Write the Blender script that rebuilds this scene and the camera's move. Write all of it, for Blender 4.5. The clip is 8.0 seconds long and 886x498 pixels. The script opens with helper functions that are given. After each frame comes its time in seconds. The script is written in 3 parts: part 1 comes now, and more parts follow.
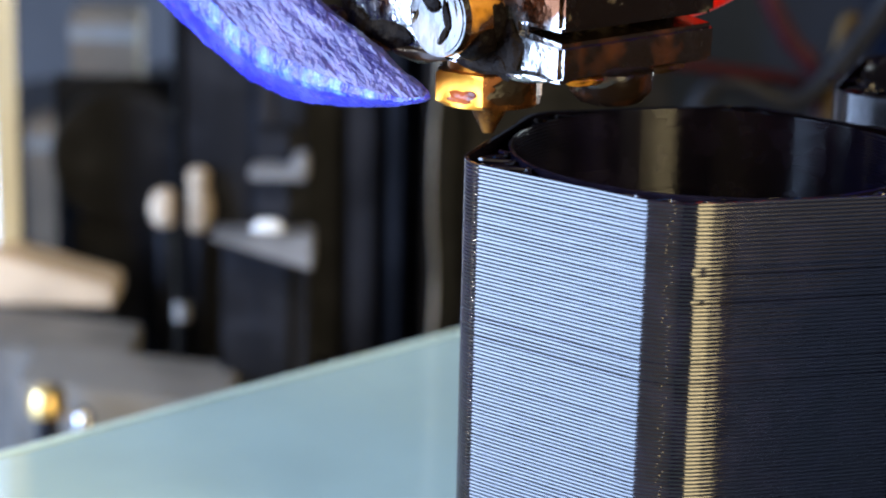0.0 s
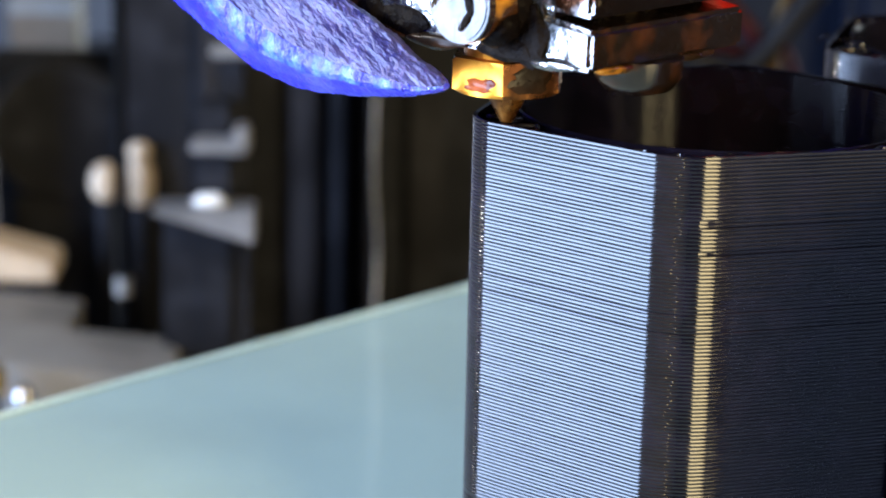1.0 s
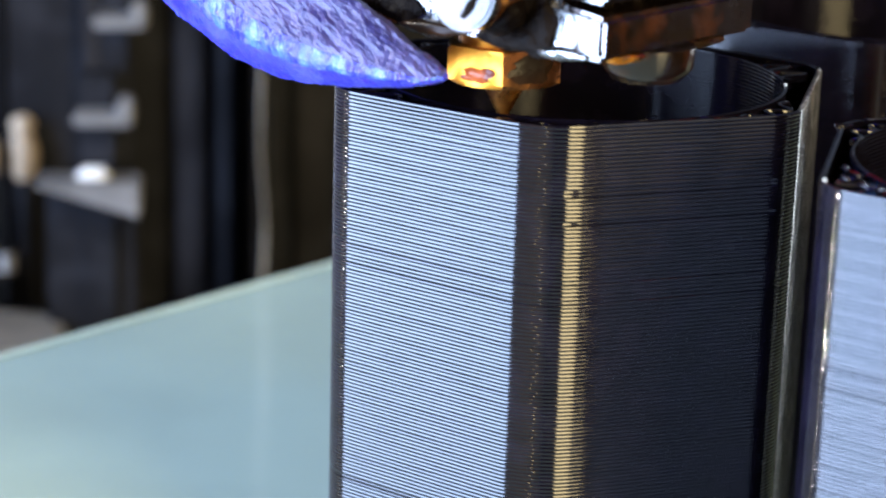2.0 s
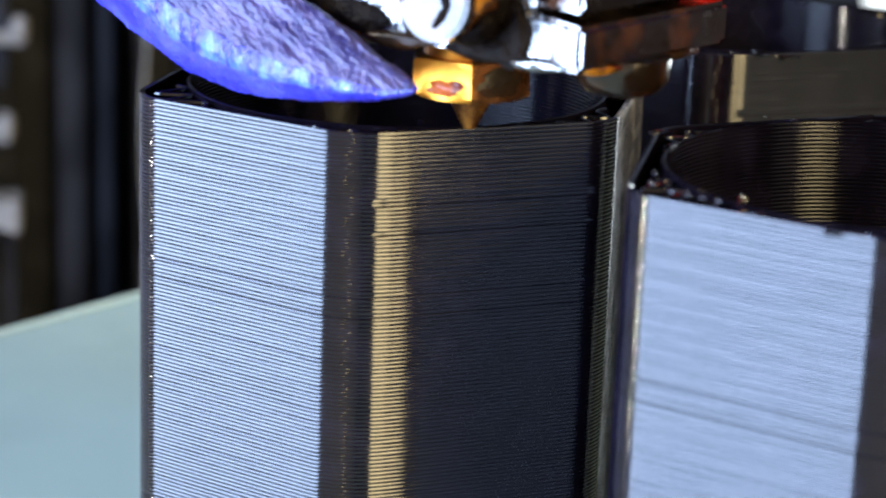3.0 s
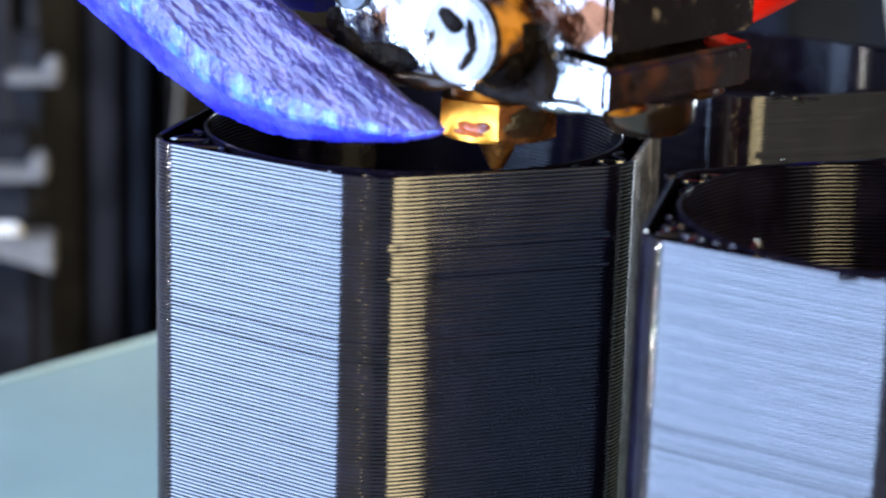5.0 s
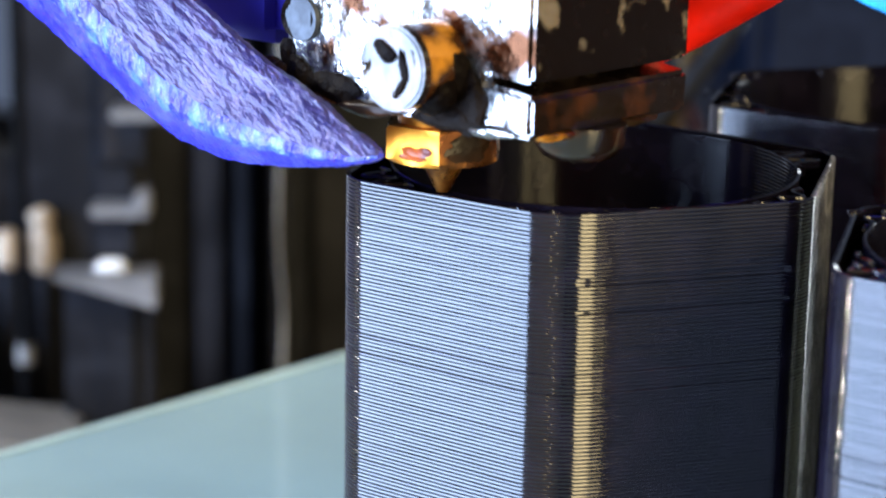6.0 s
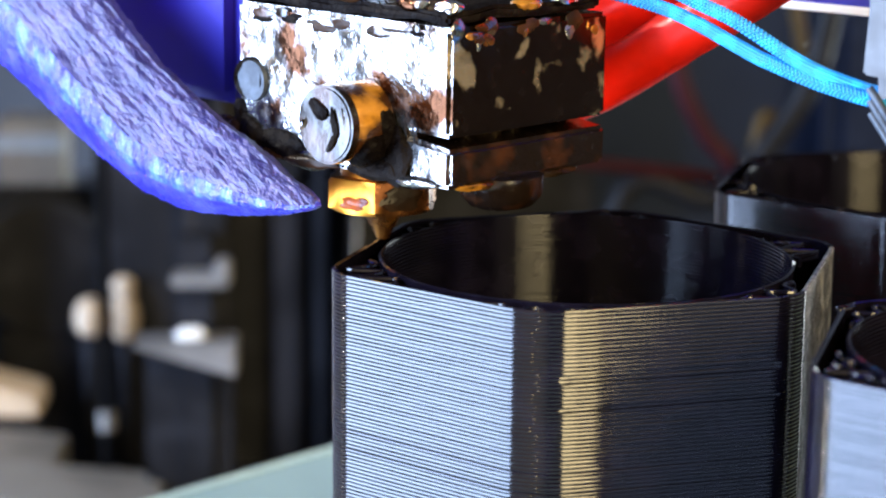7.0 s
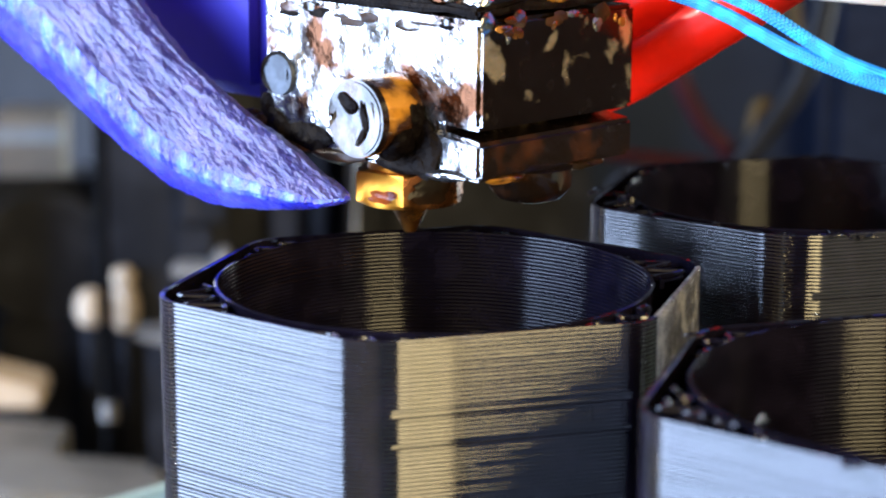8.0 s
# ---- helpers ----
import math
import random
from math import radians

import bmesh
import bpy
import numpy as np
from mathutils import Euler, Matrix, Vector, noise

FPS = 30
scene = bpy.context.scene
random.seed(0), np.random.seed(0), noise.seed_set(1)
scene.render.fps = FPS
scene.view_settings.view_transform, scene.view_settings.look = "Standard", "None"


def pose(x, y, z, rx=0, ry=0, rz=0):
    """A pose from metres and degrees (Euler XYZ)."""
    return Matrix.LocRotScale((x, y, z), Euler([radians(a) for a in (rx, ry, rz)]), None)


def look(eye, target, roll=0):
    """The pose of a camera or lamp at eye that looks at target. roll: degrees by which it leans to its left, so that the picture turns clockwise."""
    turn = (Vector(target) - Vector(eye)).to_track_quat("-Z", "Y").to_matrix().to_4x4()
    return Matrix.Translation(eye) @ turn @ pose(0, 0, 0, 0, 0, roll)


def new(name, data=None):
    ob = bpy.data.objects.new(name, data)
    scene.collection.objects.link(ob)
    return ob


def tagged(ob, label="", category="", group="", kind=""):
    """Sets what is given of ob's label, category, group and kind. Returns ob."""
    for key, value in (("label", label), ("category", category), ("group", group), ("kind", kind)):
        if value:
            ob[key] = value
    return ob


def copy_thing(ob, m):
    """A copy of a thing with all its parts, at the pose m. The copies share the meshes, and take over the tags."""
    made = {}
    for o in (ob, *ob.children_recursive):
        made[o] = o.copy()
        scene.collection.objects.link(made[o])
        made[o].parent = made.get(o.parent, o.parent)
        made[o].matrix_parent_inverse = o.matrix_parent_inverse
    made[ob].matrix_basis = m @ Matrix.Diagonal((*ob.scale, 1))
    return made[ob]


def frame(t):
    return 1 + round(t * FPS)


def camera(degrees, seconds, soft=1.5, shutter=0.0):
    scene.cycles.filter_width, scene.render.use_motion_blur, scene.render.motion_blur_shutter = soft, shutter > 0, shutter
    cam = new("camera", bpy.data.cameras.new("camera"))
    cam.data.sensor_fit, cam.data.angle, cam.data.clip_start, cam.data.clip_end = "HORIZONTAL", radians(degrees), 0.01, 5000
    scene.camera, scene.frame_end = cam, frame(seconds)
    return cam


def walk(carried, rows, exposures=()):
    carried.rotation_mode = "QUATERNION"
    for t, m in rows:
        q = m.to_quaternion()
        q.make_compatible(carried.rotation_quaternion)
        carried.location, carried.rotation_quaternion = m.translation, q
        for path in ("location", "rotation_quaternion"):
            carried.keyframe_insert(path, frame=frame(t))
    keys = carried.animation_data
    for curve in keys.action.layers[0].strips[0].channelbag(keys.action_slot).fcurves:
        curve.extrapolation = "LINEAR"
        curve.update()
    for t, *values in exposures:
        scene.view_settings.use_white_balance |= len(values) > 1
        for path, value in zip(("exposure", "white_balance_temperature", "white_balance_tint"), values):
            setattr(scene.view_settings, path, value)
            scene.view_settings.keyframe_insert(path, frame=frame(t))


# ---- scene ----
cam = camera(23.13, 8.0, soft=1.9, shutter=0.4)
cam.data.dof.use_dof, cam.data.dof.focus_distance, cam.data.dof.aperture_fstop = True, 0.142, 46.0

# seconds; camera x y z (mm), yaw pitch roll; travel of the print head along x; travel of the bed along y
PATH = [
    (0.0, 104.31, -106.19, 31.61, 45.97, -15.12, -1.22, 0.00, -0.00),
    (0.5, 104.99, -105.53, 31.56, 45.68, -15.38, -1.32, 3.40, 5.08),
    (1.0, 103.58, -104.53, 31.14, 44.53, -15.80, -1.27, 7.68, 6.86),
    (1.2, 103.15, -105.80, 31.43, 43.92, -15.84, -1.46, 9.09, 5.81),
    (2.5, 104.06, -101.86, 29.18, 40.31, -16.46, -1.57, 22.94, 4.41),
    (3.0, 105.08, -102.36, 28.19, 38.91, -15.53, -2.05, 25.83, -0.51),
    (3.5, 105.48, -102.76, 27.12, 38.18, -14.95, -2.40, 28.37, -5.22),
    (4.0, 106.56, -103.63, 28.12, 37.89, -14.83, -1.86, 30.00, -10.44),
    (4.5, 105.86, -102.56, 29.12, 38.78, -14.90, -2.04, 28.40, -9.23),
    (4.7, 106.36, -103.86, 28.71, 39.19, -14.62, -1.94, 27.54, -6.65),
    (5.8, 102.60, -99.59, 29.55, 41.47, -14.93, -1.01, 15.84, 5.98),
    (6.0, 103.93, -101.01, 30.33, 42.33, -14.09, -1.00, 12.63, 6.17),
    (6.5, 105.92, -102.09, 30.97, 44.04, -13.41, -0.65, 5.34, 3.91),
    (7.0, 106.83, -103.31, 31.91, 44.35, -12.42, -0.45, 0.28, -1.94),
    (7.5, 107.41, -103.95, 32.11, 44.47, -12.63, -0.07, -0.90, -9.84),
    (8.0, 107.86, -104.92, 32.14, 44.17, -12.69, -0.11, 2.83, -16.82),
]
MM = 0.001
walk(cam, [(t, pose(x * MM, y * MM, z * MM, 90 + p, r, w)) for t, x, y, z, w, p, r, h, b in PATH],
     exposures=[(0.0, -0.2, 6000, 10), (1.2, -0.14, 6100, 10), (3.0, -0.1, 6150, 10), (4.0, -0.12, 5780, 10), (4.7, -0.12, 5720, 10),
                (5.8, -0.08, 6080, 10), (8.0, 0.0, 6200, 10)])

# ---- light ----
SUN_AZ, SUN_EL = 208.0, 24.0
world = bpy.data.worlds.new("sky")
scene.world = world
world.use_nodes = True
wn = world.node_tree.nodes
sky = wn.new("ShaderNodeTexSky")
sky.sky_type, sky.sun_disc = "NISHITA", False
sky.sun_elevation, sky.sun_rotation = radians(SUN_EL), radians(90 - SUN_AZ)
world.node_tree.links.new(sky.outputs[0], wn["Background"].inputs[0])
wn["Background"].inputs[1].default_value = 0.12
sun_data = bpy.data.lights.new("sun", "SUN")
sun_data.energy, sun_data.angle, sun_data.color = 3.2, radians(1.2), (1.0, 0.92, 0.80)
sun = new("sun", sun_data)
sd = Vector((math.cos(radians(SUN_AZ)) * math.cos(radians(SUN_EL)), math.sin(radians(SUN_AZ)) * math.cos(radians(SUN_EL)), math.sin(radians(SUN_EL))))
sun.matrix_world = look(sd * 3, (0, 0, 0))


def window_light(name, eye, target, w, h, watts, colour):
    d = bpy.data.lights.new(name, "AREA")
    d.shape, d.size, d.size_y, d.energy, d.color = "RECTANGLE", w, h, watts, colour
    ob = new(name, d)
    ob.matrix_world = look(eye, target)
    return ob


window_light("window_daylight", (-0.955, -1.56, 0.055), (-0.955, 0, 0.055), 1.41, 1.79, 255, (0.52, 0.68, 1.0))
# Warm lamps added for the gold reflections; their real source is unseen.
window_light("warm_reflection_light", (1.46, -0.4475, 0.61), (0, -0.4475, 0.61), 0.545, 2.06, 77, (1.0, 0.76, 0.37))
window_light("dim_warm_reflection_light", (1.46, 0.005, 0.61), (0, 0.005, 0.61), 0.36, 2.06, 2.2, (1.0, 0.70, 0.36))
window_light("balcony_daylight", (-0.285, 1.36, -0.25), (-0.285, 0, -0.25), 0.87, 0.6, 30, (0.93, 1.0, 0.98))


# ---- materials ----
def material(name, colour, rough=0.5, metal=0.0, vary=0.15, scale=300.0, bump=0.0, bump_scale=900.0, bump_depth=0.0003, second=None, spec=0.5,
             transmission=0.0, coat=0.0, rough_vary=0.1, mix_low=0.45, mix_high=0.62, ior=1.5, detail=6.0, subsurface=0.0, stretch=None):
    m = bpy.data.materials.new(name)
    m.use_nodes = True
    nt = m.node_tree
    b = nt.nodes["Principled BSDF"]
    tc = nt.nodes.new("ShaderNodeTexCoord")
    place = tc.outputs["Object"]
    if stretch:
        turn, pull = stretch
        vr = nt.nodes.new("ShaderNodeVectorRotate")
        vr.rotation_type = "Y_AXIS"
        vr.inputs["Angle"].default_value = radians(turn)
        nt.links.new(place, vr.inputs["Vector"])
        vm = nt.nodes.new("ShaderNodeVectorMath")
        vm.operation = "MULTIPLY"
        vm.inputs[1].default_value = pull
        nt.links.new(vr.outputs[0], vm.inputs[0])
        place = vm.outputs[0]
    n1 = nt.nodes.new("ShaderNodeTexNoise")
    n1.inputs["Scale"].default_value, n1.inputs["Detail"].default_value = scale, detail
    nt.links.new(place, n1.inputs["Vector"])
    ramp = nt.nodes.new("ShaderNodeValToRGB")
    c2 = second or [c * (1 - vary) for c in colour]
    c1 = colour if second else [min(1, c * (1 + vary)) for c in colour]
    ramp.color_ramp.elements[0].position, ramp.color_ramp.elements[0].color = mix_low, (*c2, 1)
    ramp.color_ramp.elements[1].position, ramp.color_ramp.elements[1].color = mix_high, (*c1, 1)
    nt.links.new(n1.outputs[0], ramp.inputs[0])
    nt.links.new(ramp.outputs[0], b.inputs["Base Color"])
    mr = nt.nodes.new("ShaderNodeMapRange")
    mr.inputs["From Min"].default_value, mr.inputs["From Max"].default_value = 0.3, 0.7
    mr.inputs["To Min"].default_value, mr.inputs["To Max"].default_value = max(0.02, rough - rough_vary), min(1, rough + rough_vary)
    n2 = nt.nodes.new("ShaderNodeTexNoise")
    n2.inputs["Scale"].default_value, n2.inputs["Detail"].default_value = scale * 3.1, 4
    nt.links.new(tc.outputs["Object"], n2.inputs["Vector"])
    nt.links.new(n2.outputs[0], mr.inputs[0])
    nt.links.new(mr.outputs[0], b.inputs["Roughness"])
    b.inputs["Metallic"].default_value = metal
    b.inputs["Specular IOR Level"].default_value = spec
    b.inputs["Transmission Weight"].default_value = transmission
    b.inputs["Coat Weight"].default_value = coat
    b.inputs["Coat Roughness"].default_value = 0.12
    b.inputs["IOR"].default_value = ior
    b.inputs["Subsurface Weight"].default_value = subsurface
    b.inputs["Subsurface Scale"].default_value = 0.002
    if bump:
        n3 = nt.nodes.new("ShaderNodeTexNoise")
        n3.inputs["Scale"].default_value, n3.inputs["Detail"].default_value = bump_scale, 5
        nt.links.new(place, n3.inputs["Vector"])
        bp = nt.nodes.new("ShaderNodeBump")
        bp.inputs["Strength"].default_value, bp.inputs["Distance"].default_value = bump, bump_depth
        nt.links.new(n3.outputs[0], bp.inputs["Height"])
        nt.links.new(bp.outputs[0], b.inputs["Normal"])
    return m


PLA = material("black_print_plastic", (0.0042, 0.0034, 0.0075), 0.08, vary=0.3, scale=500, rough_vary=0.025, spec=0.5)
# Same plastic with less specular, to dim the window stripe inside the bore.
PLA_DIM_BORE = material("black_print_plastic_dim_reflection", (0.0042, 0.0034, 0.0075), 0.11, vary=0.3, scale=500, rough_vary=0.03, spec=0.2)
PLA_PALE_ROUGH = material("pale_rough_print_plastic", (0.22, 0.22, 0.235), 0.4, second=(0.05, 0.05, 0.06), scale=700, bump=1.0, bump_scale=900, bump_depth=0.0006, rough_vary=0.15, spec=0.6)
BLOCK = material("heat_stained_aluminium", (0.27, 0.27, 0.27), 0.24, 0.97, second=(0.05, 0.02, 0.009), scale=230, bump=1.0, bump_scale=170, bump_depth=0.0012, detail=4.0,
                 rough_vary=0.14, mix_low=0.39, mix_high=0.49)
SOOT = material("matt_soot_crust", (0.008, 0.006, 0.005), 0.5, second=(0.003, 0.002, 0.002), scale=420, bump=1.0, bump_scale=500, bump_depth=0.001, spec=0.03)
CHAR = material("charred_plastic_film", (0.04, 0.017, 0.007), 0.3, 0.0, second=(0.012, 0.007, 0.004), scale=330, bump=0.6, bump_scale=500, spec=0.1,
                mix_low=0.42, mix_high=0.68)
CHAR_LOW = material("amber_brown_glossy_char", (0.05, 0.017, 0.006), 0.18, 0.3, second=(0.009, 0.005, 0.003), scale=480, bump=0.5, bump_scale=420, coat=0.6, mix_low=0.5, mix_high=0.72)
CHAR_SHADED_FACE = material("char_brown_shaded_block_side", (0.62, 0.50, 0.34), 0.2, 0.85, second=(0.022, 0.012, 0.007), scale=260, bump=0.3, bump_scale=300, coat=0.4,
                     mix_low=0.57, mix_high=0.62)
CAP = material("dark_swirled_steel", (0.30, 0.30, 0.31), 0.14, 1.0, second=(0.02, 0.018, 0.016), scale=210, bump=1.0, bump_scale=190, bump_depth=0.0014, mix_low=0.47, mix_high=0.50, detail=1.5)
STEEL = material("scratched_steel", (0.75, 0.75, 0.76), 0.16, 1.0, vary=0.25, scale=400, bump=0.25, bump_scale=350)
AMBER = material("amber_burnt_resin", (0.62, 0.27, 0.03), 0.16, 0.5, second=(0.05, 0.018, 0.006), scale=420, bump=0.3, bump_scale=500, coat=0.8)
BRASS = material("lit_orange_brass", (0.92, 0.42, 0.045), 0.4, 0.8, second=(0.72, 0.27, 0.025), scale=300, bump=0.08, bump_scale=600)
RESIN = material("dark_red_plastic_residue", (0.50, 0.11, 0.02), 0.3, 0.0, second=(0.16, 0.025, 0.008), scale=500, bump=0.4, bump_scale=900, coat=0.1, spec=0.2)
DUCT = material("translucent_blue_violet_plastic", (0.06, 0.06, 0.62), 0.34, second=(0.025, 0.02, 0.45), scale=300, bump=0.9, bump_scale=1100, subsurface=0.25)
DUCT_SHEEN = material("sky_blue_sheen_scuffed_plastic", (0.09, 0.17, 0.60), 0.25, second=(0.03, 0.035, 0.42), scale=800, bump=1.0, bump_scale=1100, bump_depth=0.0009, subsurface=0.2, stretch=(-80, (0.4, 1, 1)))
DUCT_UPPER = material("scuffed_lit_lilac_plastic", (0.060, 0.055, 0.185), 0.38, second=(0.020, 0.018, 0.11), scale=800, bump=1.0, bump_scale=1000, bump_depth=0.001, subsurface=0.2, stretch=(-30, (0.32, 1, 1)))
SHROUD = material("deep_blue_plastic", (0.016, 0.009, 0.27), 0.4, vary=0.12, scale=60)
RED = material("red_silicone_sleeve", (0.72, 0.012, 0.003), 0.38, spec=0.25, vary=0.12, scale=200, bump=0.1, bump_scale=500)
BLUE_BRAID = material("bright_blue_braid", (0.016, 0.29, 0.68), 0.5, vary=0.25, scale=900, bump=0.3)
GLASS_BED = material("pale_green_glass_plate", (0.36, 0.48, 0.455), 0.06, vary=0.06, scale=30, spec=0.5, rough_vary=0.03)
GLASS_EDGE = material("ground_glass_edge", (0.62, 0.76, 0.66), 0.35, vary=0.08, scale=90)
BLACK_METAL = material("black_powder_coat", (0.014, 0.0148, 0.019), 0.6, spec=0.08, vary=0.3, scale=120, bump=0.1)
DARK_PANEL = material("dark_slate_panel", (0.011, 0.016, 0.034), 0.7, spec=0.05, vary=0.25, scale=14)
GREY_PLATE = material("grey_dusty_plate", (0.20, 0.19, 0.175), 0.6, vary=0.25, scale=45)
WHITE_PL = material("white_plastic", (0.80, 0.81, 0.80), 0.4, vary=0.05, scale=40)
BEIGE = material("beige_cardboard", (0.52, 0.41, 0.29), 0.7, vary=0.2, scale=70)
CARTON = material("faded_brown_carton", (0.13, 0.095, 0.06), 0.75, vary=0.25, scale=60)
WALL = material("dim_painted_wall", (0.045, 0.046, 0.050), 0.8, vary=0.08, scale=6, bump=0.05, bump_scale=60)
# Tones of unseen walls, chosen for what they reflect into the vases.
WALL_PALE = material("pale_reflecting_wall", (0.62, 0.58, 0.55), 0.8, vary=0.06, scale=6, bump=0.05, bump_scale=60)
WALL_DARK = material("dark_unseen_wall", (0.012, 0.012, 0.014), 0.8, vary=0.08, scale=6, bump=0.05, bump_scale=60)
FLOOR = material("dark_wood_floor", (0.03, 0.022, 0.017), 0.5, vary=0.3, scale=9)
TABLE = material("black_table_top", (0.012, 0.012, 0.014), 0.4, vary=0.3, scale=30)
TAPE = material("grey_cloth_tape", (0.065, 0.068, 0.075), 0.55, vary=0.2, scale=160, bump=0.3)
ROD = material("matt_black_rod", (0.003, 0.003, 0.0035), 0.8, spec=0.05)
NAVY = material("navy_panel", (0.008, 0.011, 0.022), 0.7, spec=0.03)
SEAM = material("pale_sealant", (0.24, 0.24, 0.22), 0.6, vary=0.4, scale=60)
BRACKET = material("pale_grey_bracket", (0.15, 0.15, 0.155), 0.5, vary=0.25, scale=60)
BRASS_SHADED_BURNT = material("shaded_burnt_brown_brass", (0.36, 0.15, 0.03), 0.3, 0.8, second=(0.10, 0.035, 0.01), scale=420, bump=0.3, bump_scale=500)
GRUB = material("dull_grey_screw_steel", (0.06, 0.07, 0.085), 0.6, 0.6, vary=0.25, scale=500, bump=0.2)
RIB = material("black_rib_paint", (0.017, 0.017, 0.020), 0.6, spec=0.05, vary=0.3, scale=60)
BRASS_DULL = material("dull_brass", (0.7, 0.5, 0.2), 0.3, 0.9)
RACK = material("pale_green_paint", (0.55, 0.58, 0.50), 0.5)
CABLE_RED = material("dark_red_cable", (0.018, 0.003, 0.005), 0.5, spec=0.08)
CABLE_YEL = material("ochre_cable", (0.035, 0.022, 0.007), 0.5, spec=0.08)
CABLE_BLK = material("black_cable", (0.006, 0.006, 0.007), 0.5, spec=0.08)


# ---- mesh helpers (millimetres) ----
def part(name, bm, mat, parent=None, label="", smooth=True, at=None):
    bmesh.ops.recalc_face_normals(bm, faces=bm.faces)
    bmesh.ops.scale(bm, vec=(MM, MM, MM), verts=bm.verts)
    me = bpy.data.meshes.new(name)
    bm.to_mesh(me)
    bm.free()
    for m in (mat if isinstance(mat, (list, tuple)) else [mat]):
        me.materials.append(m)
    if smooth:
        me.polygons.foreach_set("use_smooth", [True] * len(me.polygons))
        me.set_sharp_from_angle(angle=radians(38))
    ob = new(name, me)
    if at:
        ob.location = [a * MM for a in at]
    if parent:
        ob.parent = parent
    if label:
        tagged(ob, label)
    return ob


def thing(name, label, category, at=(0, 0, 0), group="", kind=""):
    ob = new(name)
    ob.empty_display_size = 0.01
    ob.location = [a * MM for a in at]
    return tagged(ob, label, category, group, kind)


def box(x0, x1, y0, y1, z0, z1, bevel=0.3, bm=None, seg=2, turn=0):
    bm = bm or bmesh.new()
    g = bmesh.ops.create_cube(bm, size=1)["verts"]
    bmesh.ops.scale(bm, vec=(x1 - x0, y1 - y0, z1 - z0), verts=g)
    if bevel:
        e = {e for v in g for e in v.link_edges}
        g = [v for v in bmesh.ops.bevel(bm, geom=list(e), offset=bevel, segments=seg, affect="EDGES")["verts"]]
        g = list({v for v in g} | {w for v in g for e in v.link_edges for w in e.verts})
    if turn:
        bmesh.ops.rotate(bm, verts=g, matrix=Matrix.Rotation(radians(turn), 3, "Z"))
    bmesh.ops.translate(bm, vec=((x0 + x1) / 2, (y0 + y1) / 2, (z0 + z1) / 2), verts=g)
    return bm


def tube(points, radii, n=16, bm=None, squash=1.0, caps=True):
    """A tube through points with a radius at each."""
    bm = bm or bmesh.new()
    pts = [Vector(p) for p in points]
    if not isinstance(radii, (list, tuple)):
        radii = [radii] * len(pts)
    rings, side = [], None
    for i, p in enumerate(pts):
        d = (pts[min(i + 1, len(pts) - 1)] - pts[max(i - 1, 0)]).normalized()
        if side is None:
            side = d.cross(Vector((0, 0, 1)) if abs(d.z) < 0.9 else Vector((1, 0, 0))).normalized()
        side = (side - d * side.dot(d)).normalized()
        up = side.cross(d)
        rings.append([bm.verts.new(p + side * (math.cos(2 * math.pi * k / n) * radii[i]) + up * (math.sin(2 * math.pi * k / n) * radii[i] * squash))
                      for k in range(n)])
    for a, b in zip(rings, rings[1:]):
        for k in range(n):
            bm.faces.new((a[k], a[(k + 1) % n], b[(k + 1) % n], b[k]))
    if caps:
        bm.faces.new(rings[0][::-1])
        bm.faces.new(rings[-1])
    return bm


def spline(points, steps=8):
    """Points along a smooth curve through the given ones."""
    p = [Vector(q) for q in points]
    p = [p[0] * 2 - p[1]] + p + [p[-1] * 2 - p[-2]]
    out = []
    for i in range(1, len(p) - 2):
        for k in range(steps):
            t = k / steps
            out.append(0.5 * (2 * p[i] + (p[i + 1] - p[i - 1]) * t + (2 * p[i - 1] - 5 * p[i] + 4 * p[i + 1] - p[i + 2]) * t * t
                              + (3 * p[i] - p[i - 1] - 3 * p[i + 1] + p[i + 2]) * t ** 3))
    out.append(p[-2])
    return out


def roughen(bm, amount, scale, seed=0.0, keep=None):
    for v in bm.verts:
        if keep and keep(v.co):
            continue
        v.co += noise.noise_vector(v.co * scale + Vector((seed, seed * 2, 0))) * amount


# ---- the room ----
def wall_with_hole(name, length, z0, z1, hole, thick, m, mat):
    """A wall along local x from 0 to length, its inner face at local y 0, with an opening (x0, x1, z0, z1)."""
    bm = bmesh.new()
    a, b, c, d = hole
    for x0, x1, w0, w1 in ((0, a, z0, z1), (b, length, z0, z1), (a, b, z0, c), (a, b, d, z1)):
        if x1 - x0 > 1 and w1 - w0 > 1:
            box(x0, x1, -thick, 0, w0, w1, 0, bm)
    ob = part(name, bm, mat, smooth=False)
    ob.matrix_world = m
    return tagged(ob, "dim grey painted plaster wall with an opening", "wall", kind="structure")


RX0, RX1, RY0, RY1, RZ0, RZ1 = -3500, 1400, -1500, 1300, -850, 1700
tagged(part("floor", box(RX0 - 150, RX1 + 150, RY0 - 150, RY1 + 150, RZ0 - 60, RZ0, 0), FLOOR, smooth=False), "dark brown wooden room floor", "floor", kind="structure")
tagged(part("ceiling", box(RX0 - 150, RX1 + 150, RY0 - 150, RY1 + 150, RZ1, RZ1 + 60, 0), WALL, smooth=False), "dim grey painted ceiling", "ceiling", kind="structure")
# South, east and west walls are unseen; their tones and openings shape the light.
wall_with_hole("wall_south_1", 1450, RZ0, RZ1, (300, 1150, -100, 1660), 150, pose((RX0 - 150) * MM, RY0 * MM, 0), WALL_PALE)
wall_with_hole("wall_south_2", RX1 + 2350, RZ0, RZ1, (480, 1990, -840, 1640), 150, pose(-2.2, RY0 * MM, 0), WALL_PALE)
